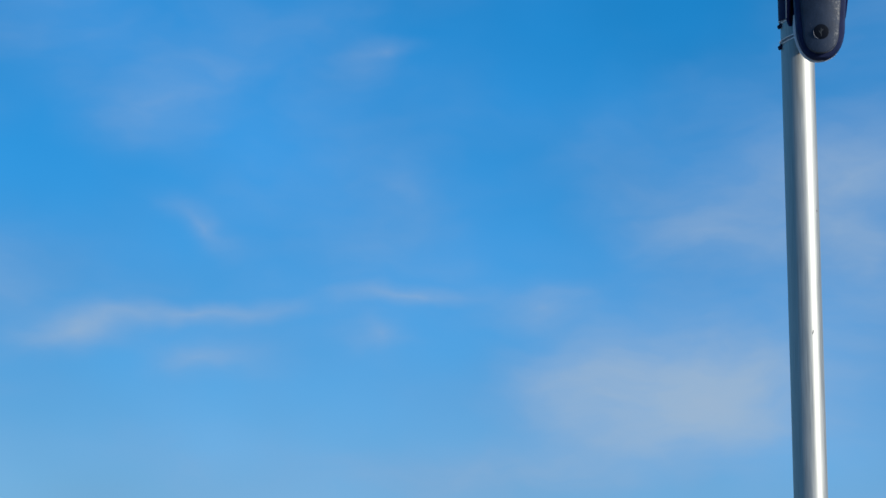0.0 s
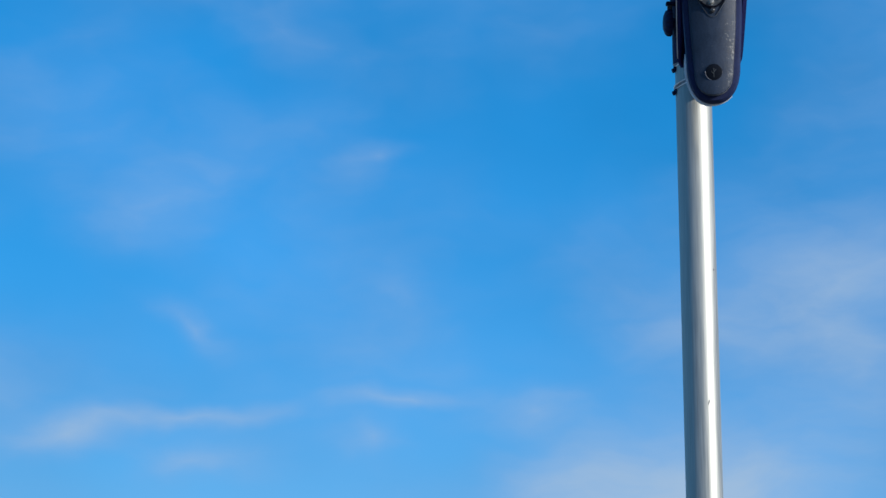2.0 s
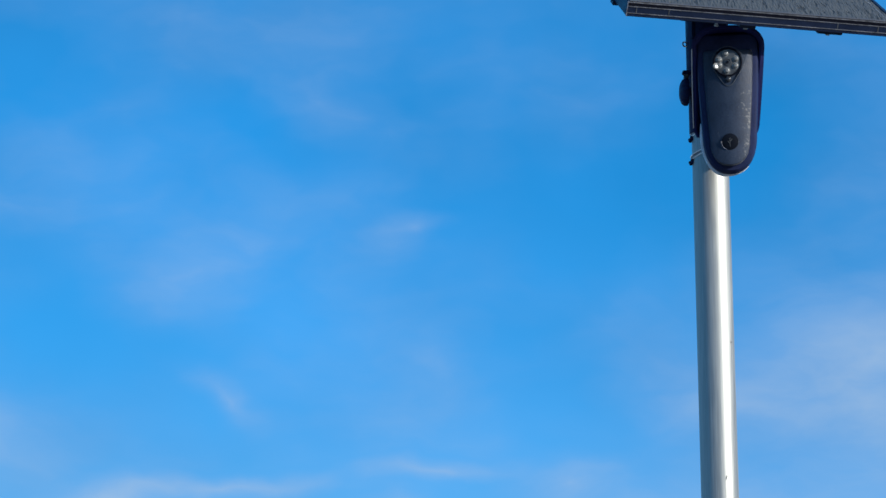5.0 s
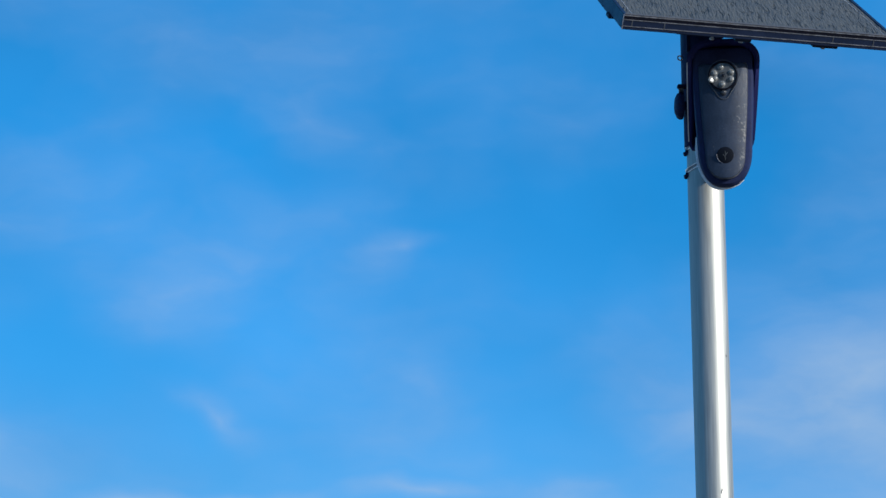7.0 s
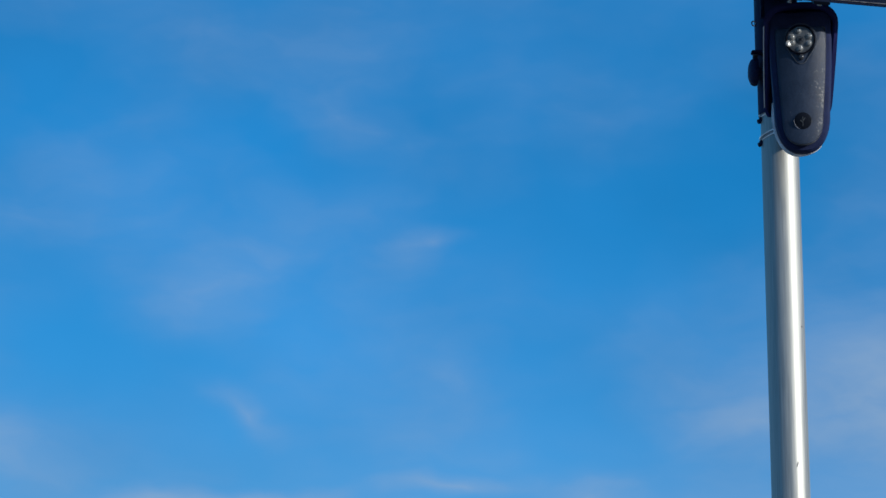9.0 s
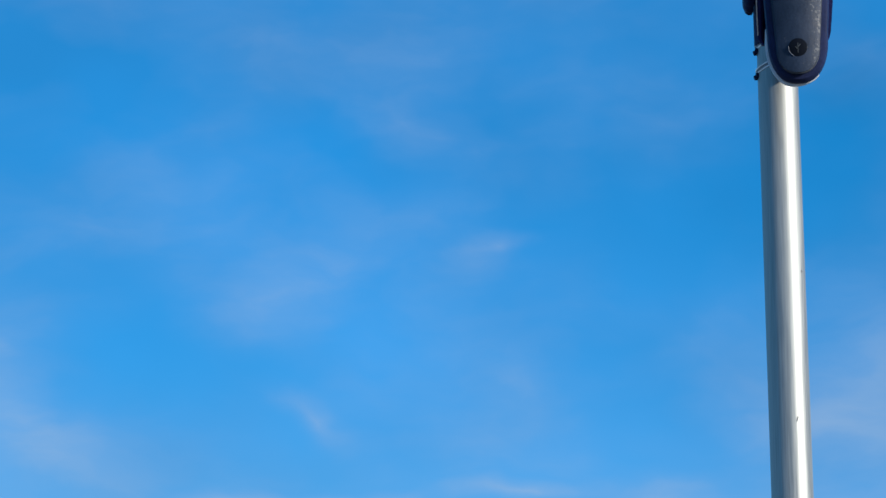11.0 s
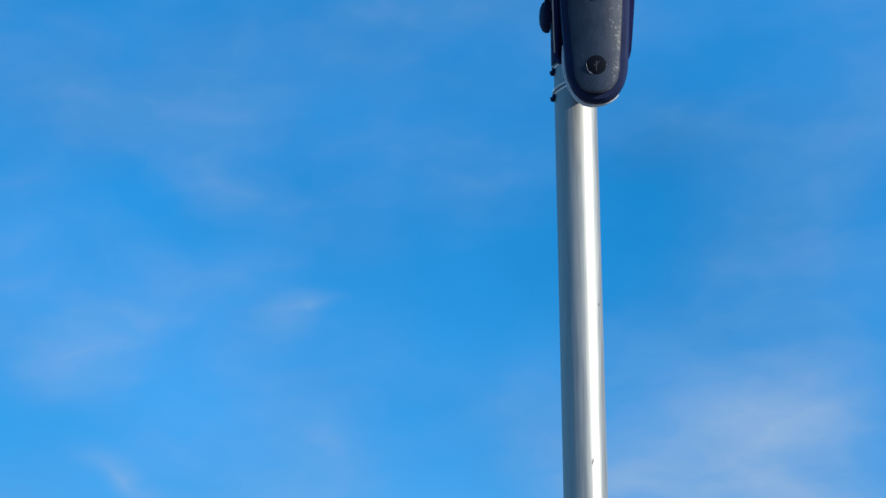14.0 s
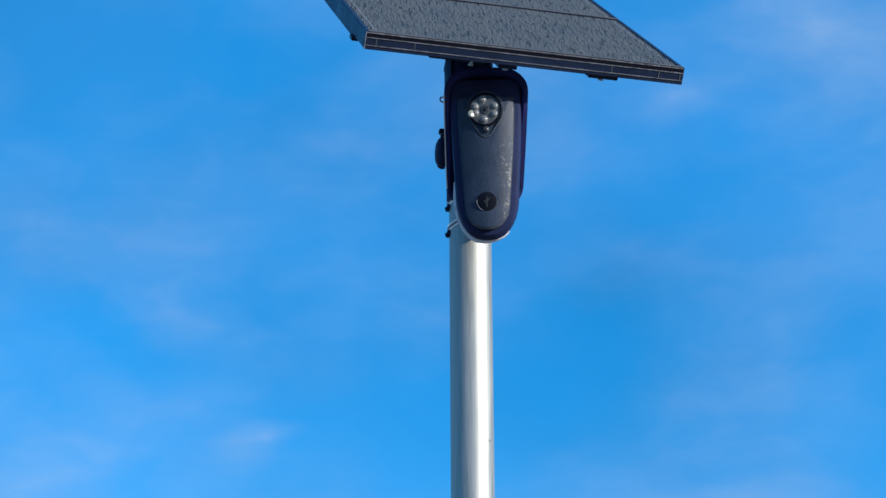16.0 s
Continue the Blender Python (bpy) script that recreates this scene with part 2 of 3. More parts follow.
def panel_glass():
    """Dark solar laminate: wrinkled film, dusty, with a crackle of low ridges."""
    m = mat("wrinkled_solar_film", (0.070, 0.074, 0.072), 0.65, 0.0, 0.16, 14, 0, 1, (1, 1, 1), 0.3)
    t = m.node_tree
    b = t.nodes["Principled BSDF"]
    tc = t.nodes.new("ShaderNodeTexCoord")
    mp = t.nodes.new("ShaderNodeMapping")
    mp.inputs["Scale"].default_value = (1, 0.14, 1)
    lean = t.nodes.new("ShaderNodeVectorRotate")      # the wrinkles run a little across the panel
    lean.rotation_type = "Z_AXIS"
    lean.inputs["Angle"].default_value = radians(9)
    t.links.new(tc.outputs["Object"], lean.inputs["Vector"])
    t.links.new(lean.outputs[0], mp.inputs[0])

    def field(kind, size, detail, vector):
        nz = t.nodes.new(kind)
        nz.inputs["Scale"].default_value = size
        nz.inputs["Detail"].default_value = detail
        t.links.new(vector, nz.inputs["Vector"])
        return nz

    def ranged(value, lo, hi, to_lo=0.0, to_hi=1.0):
        rp = t.nodes.new("ShaderNodeMapRange")
        rp.interpolation_type = "SMOOTHSTEP"
        for key, v in (("From Min", lo), ("From Max", hi), ("To Min", to_lo), ("To Max", to_hi)):
            rp.inputs[key].default_value = v
        t.links.new(value, rp.inputs["Value"])
        return rp.outputs[0]

    def maths(op, p, q):
        nd = t.nodes.new("ShaderNodeMath")
        nd.operation = op
        for i, v in enumerate((p, q)):
            if isinstance(v, (int, float)):
                nd.inputs[i].default_value = v
            else:
                t.links.new(v, nd.inputs[i])
        return nd.outputs[0]

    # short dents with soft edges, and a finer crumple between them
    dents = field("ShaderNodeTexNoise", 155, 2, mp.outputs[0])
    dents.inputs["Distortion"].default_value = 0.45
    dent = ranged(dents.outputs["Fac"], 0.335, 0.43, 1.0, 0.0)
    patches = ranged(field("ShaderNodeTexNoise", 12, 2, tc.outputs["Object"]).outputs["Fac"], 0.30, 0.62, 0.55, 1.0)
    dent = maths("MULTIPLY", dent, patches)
    crumple = field("ShaderNodeTexNoise", 230, 2, mp.outputs[0])
    low_out = maths("SUBTRACT", maths("MULTIPLY", ranged(crumple.outputs["Fac"], 0.3, 0.7), 0.30), dent)
    # shade inside the dents, painted into the base colour
    dent_shade = maths("SUBTRACT", 1.0, maths("MULTIPLY", dent, 0.54))
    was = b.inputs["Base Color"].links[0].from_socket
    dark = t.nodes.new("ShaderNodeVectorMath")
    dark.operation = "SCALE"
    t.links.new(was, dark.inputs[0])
    t.links.new(dent_shade, dark.inputs["Scale"])
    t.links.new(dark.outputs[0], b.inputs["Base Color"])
    bp = t.nodes.new("ShaderNodeBump")
    bp.inputs["Strength"].default_value, bp.inputs["Distance"].default_value = 0.7, 0.006
    t.links.new(low_out, bp.inputs["Height"])
    t.links.new(bp.outputs[0], b.inputs["Normal"])
    return m


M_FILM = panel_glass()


def face_plastic():
    """Textured grey-black face, scuffed and specked where its coat peels."""
    m = mat("scuffed_face_plastic", (0.019, 0.031, 0.056), 0.46, 0.0, 0.3, 30, 0.3, 700, (1, 1, 1), 0.32)
    t = m.node_tree
    b = t.nodes["Principled BSDF"]
    was = b.inputs["Base Color"].links[0].from_socket
    tc = t.nodes.new("ShaderNodeTexCoord")
    fine = t.nodes.new("ShaderNodeTexNoise")
    fine.inputs["Scale"].default_value, fine.inputs["Detail"].default_value = 190, 4
    t.links.new(tc.outputs["Object"], fine.inputs["Vector"])
    sp = t.nodes.new("ShaderNodeSeparateXYZ")
    t.links.new(tc.outputs["Object"], sp.inputs[0])
    side = t.nodes.new("ShaderNodeMapRange")
    side.inputs["From Min"].default_value, side.inputs["From Max"].default_value = 0.006, 0.040
    side.inputs["To Min"].default_value, side.inputs["To Max"].default_value = -0.04, 0.115
    t.links.new(sp.outputs[0], side.inputs["Value"])
    blot = t.nodes.new("ShaderNodeTexNoise")
    blot.inputs["Scale"].default_value, blot.inputs["Detail"].default_value = 45, 2
    t.links.new(tc.outputs["Object"], blot.inputs["Vector"])
    high = t.nodes.new("ShaderNodeMapRange")
    high.inputs["From Min"].default_value, high.inputs["From Max"].default_value = 0.105, 0.14
    high.inputs["To Min"].default_value, high.inputs["To Max"].default_value = -0.10, -0.32
    t.links.new(sp.outputs[1], high.inputs["Value"])
    wear = t.nodes.new("ShaderNodeMath")
    wear.operation = "MULTIPLY_ADD"
    t.links.new(blot.outputs["Fac"], wear.inputs[0])
    wear.inputs[1].default_value = 0.26
    t.links.new(high.outputs[0], wear.inputs[2])
    sum_a = t.nodes.new("ShaderNodeMath")
    sum_a.operation = "ADD"
    t.links.new(fine.outputs["Fac"], sum_a.inputs[0])
    t.links.new(side.outputs[0], sum_a.inputs[1])
    s = t.nodes.new("ShaderNodeMath")
    s.operation = "ADD"
    t.links.new(sum_a.outputs[0], s.inputs[0])
    t.links.new(wear.outputs[0], s.inputs[1])
    cut = t.nodes.new("ShaderNodeMapRange")
    cut.inputs["From Min"].default_value, cut.inputs["From Max"].default_value = 0.70, 0.78
    cut.inputs["To Max"].default_value = 0.6
    t.links.new(s.outputs[0], cut.inputs["Value"])
    mx = t.nodes.new("ShaderNodeMix")
    mx.data_type = "RGBA"
    t.links.new(cut.outputs[0], mx.inputs["Factor"])
    t.links.new(was, mx.inputs["A"])
    mx.inputs["B"].default_value = (0.20, 0.20, 0.19, 1)
    t.links.new(mx.outputs["Result"], b.inputs["Base Color"])
    return m


M_FACE = face_plastic()


# ---- mesh helpers ----
def part(name, bm, material, parent=None, label="", smooth=True, at=None):
    """Links a bmesh as one mesh object, under a thing or a part."""
    bmesh.ops.recalc_face_normals(bm, faces=bm.faces)
    me = bpy.data.meshes.new(name)
    bm.to_mesh(me)
    bm.free()
    me.materials.append(material)
    ob = new(name, me)
    if smooth:
        for p in me.polygons:
            p.use_smooth = True
        me.set_sharp_from_angle(angle=radians(38))
    if parent is not None:
        ob.parent = parent
    if at is not None:
        ob.matrix_basis = at
    return tagged(ob, label)


def thing(name, m, label, category, group="", kind=""):
    ob = new(name)
    ob.empty_display_size = 0.05
    ob.matrix_basis = m
    return tagged(ob, label, category, group, kind)


def rings(sections, closed_ends=True, loop=True):
    """A skin over a row of sections, each with the same number of points."""
    bm = bmesh.new()
    rows = [[bm.verts.new(p) for p in s] for s in sections]
    n = len(rows[0])
    for a, b in zip(rows, rows[1:]):
        for i in range(n if loop else n - 1):
            j = (i + 1) % n
            bm.faces.new((a[i], a[j], b[j], b[i]))
    if closed_ends:
        bm.faces.new(rows[0][::-1])
        bm.faces.new(rows[-1])
    return bm


def circle(r, n=32, z=0.0, cx=0.0, cy=0.0):
    return [(cx + r * math.cos(2 * math.pi * i / n), cy + r * math.sin(2 * math.pi * i / n), z) for i in range(n)]


def lathe(profile, n=32):
    """A turned solid from (radius, z) pairs, closed at both ends."""
    return rings([circle(r, n, z) for r, z in profile])


def box(bm, lo, hi, bevel=0.0):
    made = bmesh.ops.create_cube(bm, size=1.0)
    vs = made["verts"]
    for v in vs:
        for k in range(3):
            v.co[k] = lo[k] if v.co[k] < 0 else hi[k]
    if bevel:
        es = list({e for v in vs for e in v.link_edges})
        bmesh.ops.bevel(bm, geom=es, offset=bevel, segments=2, affect="EDGES")
    return bm


def tombstone(top, w_top, w_low, v_low, deep, corner=0.008, n=28):
    """Outline of the lamp's face: tapered sides, rounded foot, small top corners. Runs round from the top right."""
    pts = []
    for i in range(7):
        a = math.pi / 2 * (1 - i / 6)
        pts.append((w_top - corner + corner * math.cos(a), top - corner + corner * math.sin(a)))
    for i in range(1, 8):
        k = i / 8
        pts.append((w_top + (w_low - w_top) * k ** 1.6, top - corner + (v_low - top + corner) * k))
    for i in range(n + 1):
        a = -math.pi * i / n
        c, s = math.cos(a), math.sin(a)
        pts.append((w_low * math.copysign(abs(c) ** 0.86, c), v_low - deep * abs(s) ** 0.9))
    full = pts + [(-x, v) for x, v in reversed(pts[:14])]
    return full


def scaled(outline, s, n, cv=0.08, sv=None):
    sv = s if sv is None else sv
    return [(x * s, cv + (v - cv) * sv, n) for x, v in outline]


BASE = 3.0                       # height of the face's lower disc above the ground

# ---- ground ----
R_FAR = 2500
ring_r = [0.038, 2, 8, 30, 120, 500, R_FAR]
bm = rings([[(r * math.cos(a), r * math.sin(a), (0.03 * math.sin(3 * a + r) if 1 < r < 400 else 0)) for a in [2 * math.pi * i / 48 for i in range(48)]] for r in ring_r], closed_ends=False)
ground = part("ground", bm, M_GROUND, None)
tagged(ground, "open gravelly ground under a clear sky", "ground", kind="structure")

# ---- pole ----
PR = 0.038
pole = thing("metal_pole", pose(0, 0, 0), "straight satin aluminium tube pole standing in the ground", "pole")
zs = [-0.05, 0.5, 1.0, 1.5, 2.0, 2.5, 3.0, BASE + 0.30]
part("shaft", lathe([(PR, z) for z in zs], 64), M_POLE, pole)


def scuff(angle, z, length, wide, lean):
    """A shallow scrape that follows the tube's curve."""
    bmq = bmesh.new()
    rows = []
    for i in range(5):
        k = i / 4 - 0.5
        a0 = angle + lean * k
        half = wide * (1 - (2 * k) ** 2) ** 0.5 / PR / 2 + 0.002
        rows.append([bmq.verts.new(((PR + 0.0006) * math.cos(a0 + s * half), (PR + 0.0006) * math.sin(a0 + s * half), z + k * length)) for s in (-1, 0, 1)])
    for p, q in zip(rows, rows[1:]):
        for i in range(2):
            bmq.faces.new((p[i], p[i + 1], q[i + 1], q[i]))
    return part("scuff_mark", bmq, M_SCRATCH, pole, "small dark scuff in the metal")


scuff(radians(-76), BASE - 0.636, 0.012, 0.0025, 0.10)
scuff(radians(-43), BASE - 0.356, 0.006, 0.005, 0.0)

# ---- mounting sleeve on the pole's top ----
sleeve = thing("mounting_sleeve", pose(0, 0, BASE), "black metal sleeve clamped over the pole's top", "bracket")
part("collar", lathe([(PR + 0.0003, 0.097), (0.0415, 0.097), (0.0425, 0.099), (0.0425, 0.198), (0.0440, 0.203), (0.0452, 0.206), (0.0452, 0.372), (0.043, 0.376), (PR, 0.376)], 48), M_PLASTIC, sleeve)


def turned(name, profile, m, material, parent, n=24, label=""):
    return part(name, lathe(profile, n), material, parent, label, at=m)


# knurled clamp knob with its axis towards -x
prof = [(0.010, -0.012), (0.010, 0.006), (0.0265, 0.007), (0.028, 0.009), (0.028, 0.015), (0.025, 0.020), (0.016, 0.0245), (0.004, 0.0260)]
sec = []
for r, z in prof:
    row = []
    for i in range(56):
        a = 2 * math.pi * i / 56
        rr = r * (1 + (0.05 * math.cos(a * 11) if r > 0.02 else 0))
        row.append((rr * math.cos(a), rr * math.sin(a), z))
    sec.append(row)
part("knob", rings(sec), M_PLASTIC, sleeve, "knurled black clamp knob", at=pose(-0.0405, -0.034, 0.180, 0, -90, 0))
bmk = bmesh.new()
box(bmk, (-0.059, -0.042, 0.219), (-0.030, -0.026, 0.226), 0.0015)
part("lug", bmk, M_PLASTIC, sleeve)
bmk = bmesh.new()
box(bmk, (-0.0565, -0.038, 0.204), (-0.046, -0.030, 0.2192), 0.0012)
part("latch", bmk, M_BOLT, sleeve, "bare metal latch piece")


def torus(R, r, n=20, k=8):
    secs = []
    for i in range(n + 1):
        a = 2 * math.pi * i / n
        secs.append([((R + r * math.cos(2 * math.pi * j / k)) * math.cos(a), (R + r * math.cos(2 * math.pi * j / k)) * math.sin(a), r * math.sin(2 * math.pi * j / k)) for j in range(k)])
    b = rings(secs, closed_ends=False)
    bmesh.ops.remove_doubles(b, verts=b.verts, dist=1e-6)
    return b


part("eye_ring", torus(0.0050, 0.0015), M_BOLT, sleeve, "small steel ring", at=pose(-0.0515, -0.03, 0.288, 90, 0, 20))

# ---- band clamps round the pole ----
def strap(z0, z1, out, n=48):
    """A flat band all round the pole, wide enough to sit askew on it."""
    secs = []
    for r, z in ((PR + 0.0005, z0), (PR + out, z0), (PR + out, z1), (PR + 0.0005, z1), (PR + 0.0005, z0)):
        secs.append([(x * 1.075, y, q) for x, y, q in circle(r, n, z)])
    b = rings(secs, closed_ends=False)
    bmesh.ops.remove_doubles(b, verts=b.verts, dist=1e-6)
    return b


def band_clamp(z):
    c = thing("band_clamp", pose(0, 0, BASE + z, 0, -20, 0), "stainless strap clamp holding the light to the pole", "clamp", "clamps on the pole")
    part("strap", strap(-0.0026, 0.0026, 0.0012), M_BAND, c, "grey strap between bright lips")
    for q in (-0.0050, 0.0026):
        part("strap_lip", strap(q, q + 0.0024, 0.0022), M_RIM, c)
    b = bmesh.new()
    box(b, (-0.0470, -0.010, -0.0125), (-0.0412, 0.008, -0.0030), 0.001)
    part("screw_housing", b, M_PLASTIC, c)
    part("screw_head", lathe([(0.0020, -0.001), (0.0020, 0.0022), (0.0050, 0.0024), (0.0050, 0.0050), (0.0036, 0.0060)], 6), M_PLASTIC, c, at=pose(-0.0455, -0.002, -0.0095, 0, -90, 0))
    return c


band_clamp(0.059)
band_clamp(0.109)

# ---- lamp housing ----
TILT = 10.5
FACE = pose(0.0042, -0.253, BASE, 0, 0, -8) @ pose(0, 0, 0, 90 + TILT, 0, 0)     # local x right, y up the face, z out of it
lamp = thing("security_light", FACE, "black plastic solar security light with a scuffed face", "light")

shell = tombstone(0.222, 0.062, 0.0545, 0.020, 0.0815, 0.02)
# tapered back of the housing
part("back_shell", rings([scaled(shell, 0.34, -0.212, 0.10, 0.66), scaled(shell, 0.42, -0.150, 0.09, 0.74), scaled(shell, 0.66, -0.105, 0.085, 0.86), scaled(shell, 0.86, -0.066, 0.085, 0.94), scaled(shell, 0.985, -0.037, 0.085, 0.985)]), M_PLASTIC, lamp)
seam = []
for x, v in [p for p in shell if p[1] < 0.045 and p[0] < 0.040]:
    away = Vector((x, min(0.0, v - 0.020))).normalized()
    lip = 0.0042 * min(1.0, max(0.0, (0.018 - x) / 0.04)) * min(1.0, (0.050 - v) / 0.02) + 0.0002
    seam.append([(x + away.x * d, v + away.y * d, n) for d, n in ((-0.003, -0.046), (lip, -0.045), (lip * 1.1, -0.039), (lip, -0.034), (-0.003, -0.032))])
part("gasket", rings(seam), M_GASKET, lamp, "light grey gasket along the seam")
part("bezel", rings([scaled(shell, 0.99, -0.034, 0.085), scaled(shell, 1.0, -0.030, 0.085), scaled(shell, 0.99, -0.020, 0.085), scaled(shell, 0.955, -0.0135, 0.085), scaled(shell, 0.88, -0.0115, 0.085)]), M_PLASTIC, lamp)

# convex face plate
plate = tombstone(0.186, 0.0490, 0.0392, 0.004, 0.051, 0.007)


def convex(outline, s, n0, bulge):
    return [(x * s, 0.07 + (v - 0.07) * s, n0 - bulge * (x * s / 0.047) ** 2) for x, v in outline]


secs = [[(x, v, -0.0155) for x, v in plate], convex(plate, 1.0, 0.0022, 0.012), convex(plate, 0.982, 0.0042, 0.012)]
for s in (0.93, 0.85, 0.75, 0.65, 0.55, 0.42, 0.3, 0.17, 0.05):
    secs.append(convex(plate, s, 0.0045, 0.012))
part("face_plate", rings(secs), M_FACE, lamp, "textured face with peeling specks")
# rubbed edge, rim highlight painted in as pale colour, down one side and round the foot
worn = [p for p in plate if (p[0] > 0.030 and p[1] < 0.1865) or p[1] < -0.030]
part("plate_edge", rings([[(x * k, 0.07 + (v - 0.07) * k, n - 0.012 * (x / 0.047) ** 2) for k, n in ((0.992, 0.0030), (1.004, 0.0012), (1.006, 0.0024), (0.990, 0.0046))] for x, v in worn]), M_LIP, lamp, "rubbed edge of the plate, rim highlight in its pale colour")

# teardrop round lamp cluster and sensor
LV = 0.1595


def teardrop(r1, r2, v1, v2, n=40):
    d = v1 - v2
    a = math.asin((r1 - r2) / d)
    pts = []
    for i in range(n + 1):
        t = -a + (math.pi + 2 * a) * i / n
        pts.append((r1 * math.cos(t), v1 + r1 * math.sin(t)))
    for i in range(n // 2 + 1):
        t = math.pi + a + (math.pi - 2 * a) * i / (n // 2)
        pts.append((r2 * math.cos(t), v2 + r2 * math.sin(t)))
    return pts


td_out, td_in = teardrop(0.0318, 0.0122, LV, 0.1242), teardrop(0.0309, 0.0114, LV, 0.1242)
part("surround", rings([[(x, v, 0.002) for x, v in td_out], [(x, v, 0.0051) for x, v in td_out], [(x, v, 0.0052) for x, v in td_in], [(x, v, 0.0046) for x, v in td_in]], closed_ends=False), M_LIP, lamp, "low raised teardrop lip")
cluster = part("lamp_ring", rings([circle(0.0287, 40, 0.003, 0, 0), circle(0.0287, 40, 0.0085), circle(0.0272, 40, 0.0092), circle(0.0262, 40, 0.0085), circle(0.0262, 40, 0.0052)], closed_ends=True), M_DARK, lamp, "black ring round the cluster", at=pose(0, LV, 0))
part("lamp_board", lathe([(0.0258, 0.004), (0.0258, 0.0058), (0.0240, 0.0062)], 40), M_LEDBASE, cluster, "grey board of the cluster")
# tilt of a cap added beside one diode to throw the sun's glint
glint_tilt = Vector((0, 0, 1)).rotation_difference(FACE.to_3x3().inverted() @ Vector((0.38, -0.92, 0.0))).to_matrix().to_4x4()
for turn_at in (199, 264, 332, 20, 103, 164):
    a = radians(turn_at)
    led = part("led", lathe([(0.0068, 0.0058), (0.0068, 0.0064), (0.0054, 0.0066), (0.0052, 0.0078), (0.0044, 0.0092), (0.0030, 0.0100), (0.0012, 0.0103)], 18), M_LENS, cluster, "clear domed diode", at=pose(0.0176 * math.cos(a), 0.0176 * math.sin(a), 0))
    if turn_at == 199:
        part("glint_cap", lathe([(0.0066, -0.0015), (0.0066, 0.0010), (0.0056, 0.0016), (0.0034, 0.0020), (0.0010, 0.0021)], 18), M_LENS, cluster, "added bright cap, tilted for the sun's glint", at=pose(0.0248 * math.cos(a), 0.0248 * math.sin(a), 0.0098) @ glint_tilt)
part("hub", lathe([(0.0072, 0.0058), (0.0072, 0.0078), (0.0060, 0.0082), (0.0056, 0.0072), (0.0040, 0.0072), (0.0036, 0.0086), (0.0010, 0.0092)], 20), M_LEDBASE, cluster, "ringed hub of the cluster")
socket = bmesh.new()
box(socket, (-0.0034, -0.0009, 0.0086), (0.0034, 0.0009, 0.0096))
box(socket, (-0.0009, -0.0034, 0.0087), (0.0009, 0.0034, 0.0097))
part("hub_cross", socket, M_DARK, cluster, "dark cross in the hub", smooth=False, at=pose(0, 0, 0, 0, 0, 30))
part("sensor", lathe([(0.0058, 0.0040), (0.0058, 0.0060), (0.0050, 0.0078), (0.0032, 0.0090), (0.0008, 0.0095)], 20), M_SENSOR, lamp, "small smoked domed sensor", at=pose(0, 0.1252, 0))

# lower round disc with a plain plant-like mark
disc = part("disc", lathe([(0.0166, 0.000), (0.0166, 0.0047), (0.0160, 0.0050), (0.0010, 0.0050)], 36), M_DISC, lamp, "dark round disc", at=pose(0, 0, 0))
bme = bmesh.new()
box(bme, (-0.0006, -0.010, 0.0046), (0.0006, 0.008, 0.0056))
for s, v in ((1, 0.001), (-1, -0.003)):
    made = bmesh.ops.create_cube(bme, size=1.0)
    for q in made["verts"]:
        q.co = Vector((q.co.x * 0.0012, q.co.y * 0.007, q.co.z * 0.001))
        q.co.rotate(Euler((0, 0, -s * 0.7)))
        q.co += Vector((s * 0.0024, v + 0.002, 0.0051))
part("emblem", bme, M_MARK, disc, "worn plain mark", smooth=False)
# pale crescent on the rim: the recess's sunlit wall, put into the colour
arc = []
for i in range(13):
    a = radians(172 + 75 * i / 12)
    w = 0.0001 + 0.0002 * math.sin(math.pi * i / 12)
    arc.append([(r * math.cos(a), r * math.sin(a), z) for r, z in ((0.0166 - w, 0.0040), (0.0166 - w, 0.0054), (0.0170, 0.0056), (0.0170, 0.0040))])
part("lit_crescent", rings(arc), M_EDGE, disc, "pale crescent painted for the recess's lit wall")

# hood wrapped round the top and sides
def hood_path():
    pts = [(0.0600, 0.024), (0.0645, 0.033), (0.0663, 0.041), (0.0675, 0.060), (0.0690, 0.092), (0.0703, 0.124), (0.0714, 0.157), (0.0722, 0.190)]
    for i in range(1, 9):
        a = math.pi / 2 * i / 8
        pts.append((0.0724 - 0.044 * (1 - math.cos(a)), 0.193 + 0.040 * math.sin(a)))
    pts += [(0.017, 0.2342), (0.0, 0.2346)]
    return pts + [(-x, v) for x, v in reversed(pts[:-1])]


def hood_lean(v):
    return -0.006 + 0.0075 * min(1, max(0, (v - 0.03) / 0.16))


def hood_front(v):
    if v < 0.19:
        k = (v - 0.033) / 0.157
        return -0.088 + 0.082 * max(0.0, k) ** 0.9
    return -0.006 + 0.008 * min(1, (v - 0.19) / 0.05)


HB = -0.115
path = hood_path()
strips = []
for x, v in path:
    f = hood_front(v)
    ang = math.atan2(v - 0.12, x)
    inx, inv = x - math.copysign(min(abs(x), 0.0125), x) * abs(math.cos(ang)) * 1.1, v - (0.0075 * min(1, (v - 0.18) / 0.03) if v > 0.18 else 0.0)
    b, bi = 0.80, 0.76
    strips.append([(px + hood_lean(v), pv, pn) for px, pv, pn in [(x, v, f), (x * 0.995, v, f - 0.012), (x * b, 0.05 + (v - 0.05) * 0.93, HB), (x * bi, 0.05 + (v - 0.05) * 0.90, HB), (inx, inv, f - 0.004), (inx + (x - inx) * 0.4, inv + (v - inv) * 0.4, f + 0.0006)]])
part("hood", rings(strips), M_HOOD, lamp, "black hood over the top and sides")
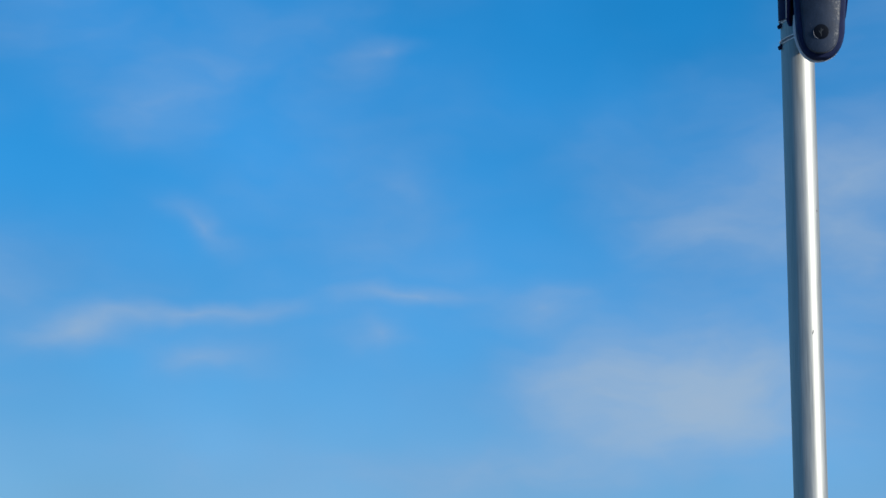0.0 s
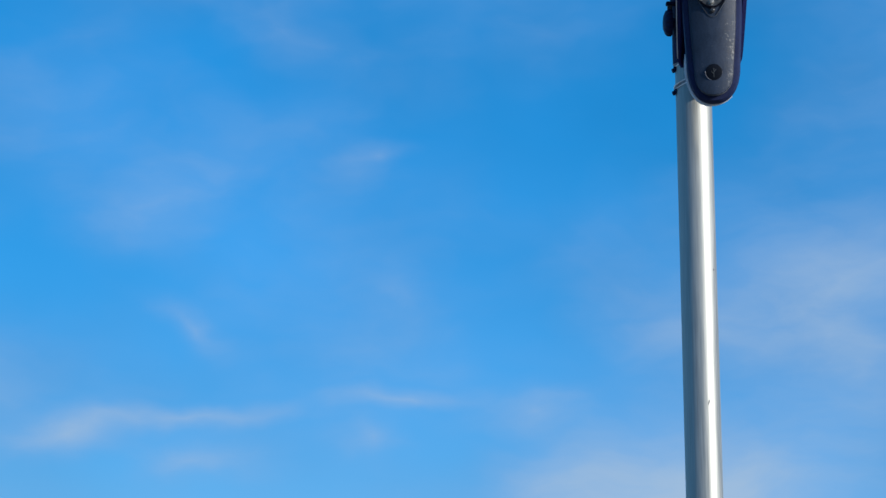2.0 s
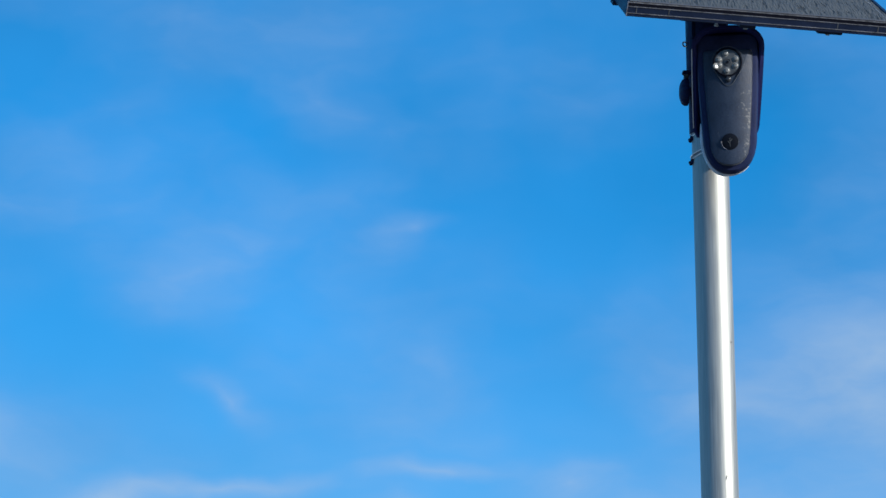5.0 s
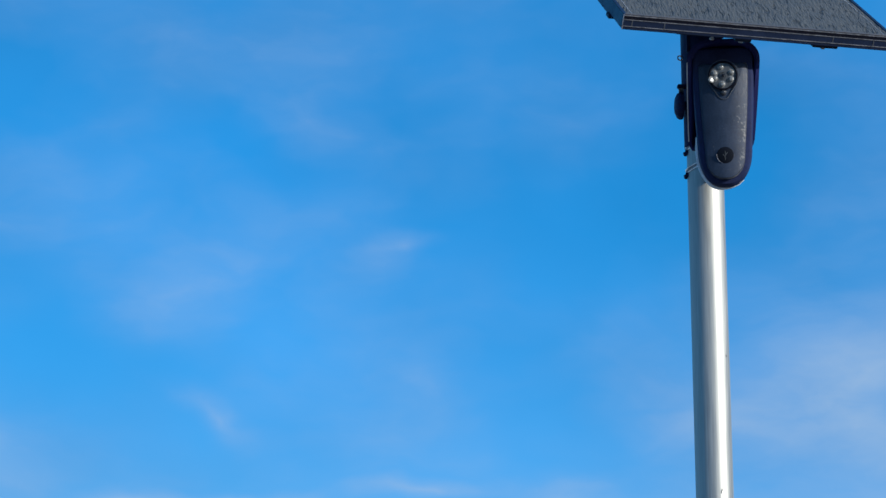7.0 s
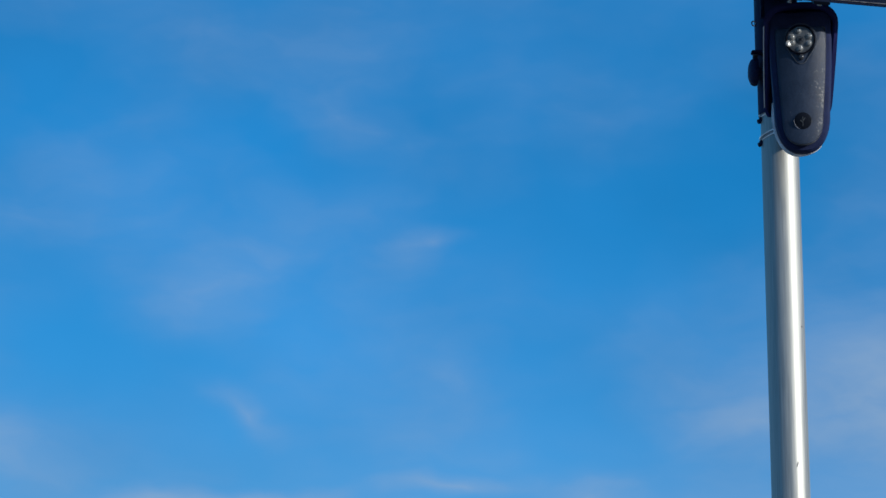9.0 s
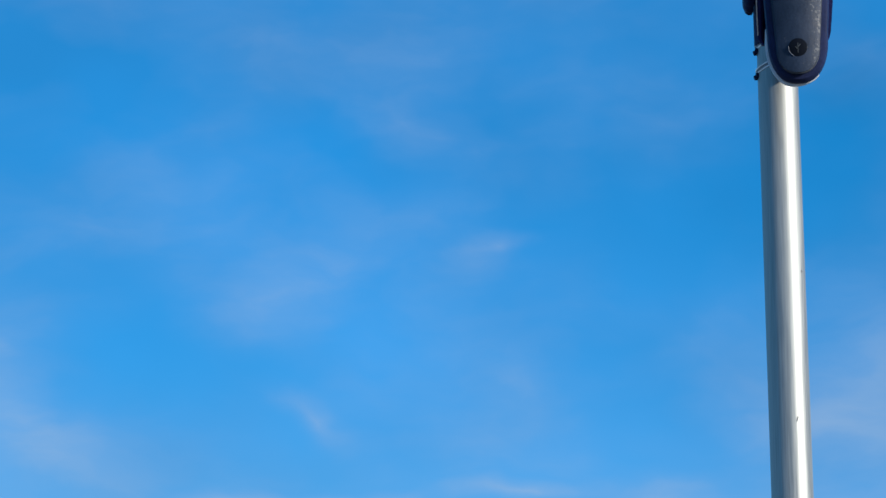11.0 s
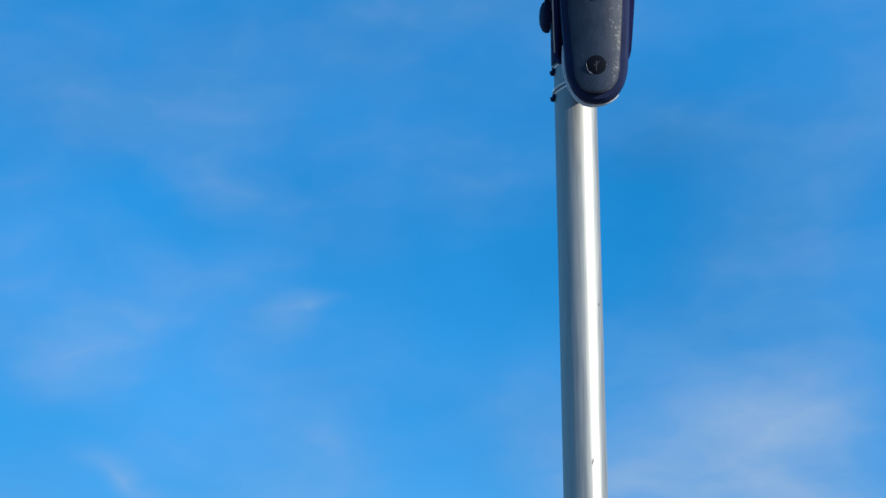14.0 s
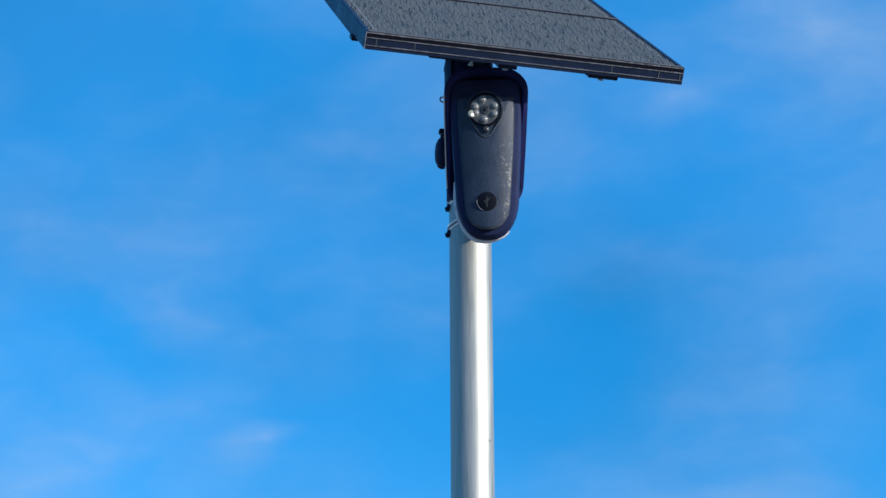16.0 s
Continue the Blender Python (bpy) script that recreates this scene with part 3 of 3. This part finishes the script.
# bright metal strip on the hood's front edge, down one side
trim = []
for x, v in [p for p in path if p[0] < -0.0655 and 0.03 < p[1] < 0.20]:
    f = hood_front(v)
    x += hood_lean(v)
    trim.append([(x - 0.0008, v, f - 0.0026), (x - 0.0008, v, f + 0.0010), (x + 0.0010, v, f + 0.0014), (x + 0.0010, v, f - 0.0020)])
part("hood_edge", rings(trim), M_RIM, lamp, "light strip on the hood's edge")
# back plate that closes the hood
back_pts = [(x * 0.79 + hood_lean(v), 0.05 + (v - 0.05) * 0.92) for x, v in path]
part("hood_back", rings([[(x, v, HB - 0.001) for x, v in back_pts], [(x, v, HB + 0.003) for x, v in back_pts]]), M_HOOD, lamp)

# ---- solar panel ----
ux = Vector((0.9853, 0.1708, -0.0060)).normalized()
vb = Vector((-0.1050, 0.6057 * 1.3, 0.605))
vb = (vb - ux * vb.dot(ux)).normalized()
nn = ux.cross(vb)
PM = Matrix((ux, vb, nn)).transposed().to_4x4()
PM.translation = Vector((-0.211, -0.428, 0.2275 + BASE))
PW, PL, PT = 0.558, 0.41, 0.0300
panel = thing("solar_panel", PM, "dark wrinkled solar panel in a tilted black metal frame", "solar panel")


def module(v0):
    """One half: film inside its frame, with the frame's ribs."""
    fw = 0.008
    lo, hi = (fw, 0.004) if v0 == 0 else (0.004, fw)
    ya, yb = v0 + lo, v0 + PL - 0.002 - hi
    b = bmesh.new()
    box(b, (fw - 0.001, ya - 0.001, -0.007), (PW - fw + 0.001, yb + 0.001, -0.0016))
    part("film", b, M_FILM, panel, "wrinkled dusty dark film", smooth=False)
    bars = ((0, v0, PW, ya), (0, yb, PW, yb + hi), (0, ya, fw, yb), (PW - fw, ya, PW, yb))
    for x0, y0, x1, y1 in bars:
        b = bmesh.new()
        box(b, (x0, y0, -PT), (x1, y1, 0 if y1 - y0 > 0.006 else -0.0006), 0.0008)
        part("frame_bar", b, M_FRAME, panel)
    for x0 in (0.019, PW - 0.020):
        b = bmesh.new()
        box(b, (x0, v0 + 0.016, -0.0017), (x0 + 0.0014, v0 + PL - 0.022, -0.0011))
        part("margin_line", b, M_BARE, panel, "thin light margin line", smooth=False)


module(0)
module(PL)
# groove, ribs and joints along the front bar
b = bmesh.new()
box(b, (0.002, -0.0006, -0.0090), (PW - 0.002, 0.0006, -0.0022))
part("front_groove", b, M_DARK, panel, "black groove under the film's edge", smooth=False)
for z0, h in ((-0.0006, 0.0016), (-0.0090, 0.0012), (-0.0222, 0.0012)):
    b = bmesh.new()
    box(b, (0.001, -0.0012, z0 - h), (PW - 0.001, 0.0004, z0))
    part("front_rib", b, M_EDGE, panel, "bright rib", smooth=False)
for x0 in (0.018, 0.0835, 0.429, 0.513, 0.551):
    b = bmesh.new()
    box(b, (x0, -0.0008, -0.0225), (x0 + 0.0014, 0.0004, -0.0095))
    part("front_joint", b, M_LIP, panel, smooth=False)
b = bmesh.new()
box(b, (-0.0009, -0.0014, -PT), (0.0006, 0.0008, 0.0004))
part("corner_edge", b, M_EDGE, panel, "bright corner", smooth=False)
# grey lip over the front bar and strip over the seam of the halves
for y0, y1 in ((-0.0008, 0.0085), (PL - 0.0050, PL + 0.0030)):
    b = bmesh.new()
    box(b, (0.003, y0, 0.0003), (PW - 0.003, y1, 0.0012), 0.0003)
    part("grey_strip", b, M_SEAM, panel, "dull grey strip", smooth=False)
# rails and feet beneath
for x0, x1, y0, y1, z0 in ((0.116, 0.215, 0.020, 0.055, -0.0365), (0.126, 0.152, 0.055, 0.78, -0.037), (0.235, 0.268, 0.012, 0.048, -0.0390), (0.395, 0.447, 0.012, 0.045, -0.038), (-0.004, 0.020, 0.100, 0.122, -0.038), (0.0012, 0.030, 0.122, 0.80, -0.036)):
    b = bmesh.new()
    box(b, (x0, y0, z0), (x1, y1, -PT + 0.0005), 0.0012)
    part("rail", b, M_FRAME, panel)
for x0, y0, z0 in ((0.190, 0.022, -0.0380), (0.420, 0.022, -0.0380), (0.250, 0.022, -0.0390)):
    part("bolt", lathe([(0.0030, -0.030), (0.0030, z0 - 0.0005), (0.0050, z0 - 0.001), (0.0050, z0 - 0.0035), (0.0034, z0 - 0.0045)], 6), M_BOLT, panel, "zinc bolt head", at=pose(x0, y0, 0))

# tilt bracket from the sleeve up to the panel's rails
bracket = thing("tilt_bracket", pose(0, 0, BASE), "black steel tilt bracket between sleeve and panel", "bracket")
for s in (-1, 1):
    b = bmesh.new()
    box(b, (s * 0.034 - 0.003, -0.035, 0.30), (s * 0.034 + 0.003, 0.045, 0.455), 0.001)
    part("cheek", b, M_PLASTIC, bracket)
b = bmesh.new()
box(b, (-0.043, -0.042, 0.3745), (0.036, 0.042, 0.386), 0.002)
part("top_plate", b, M_PLASTIC, bracket)
part("pivot_bolt", lathe([(0.007, -0.050), (0.007, -0.043), (0.004, -0.042), (0.004, 0.042), (0.007, 0.043), (0.007, 0.050)], 12), M_BOLT, bracket, at=pose(0, 0.01, 0.43, 0, 90, 0))
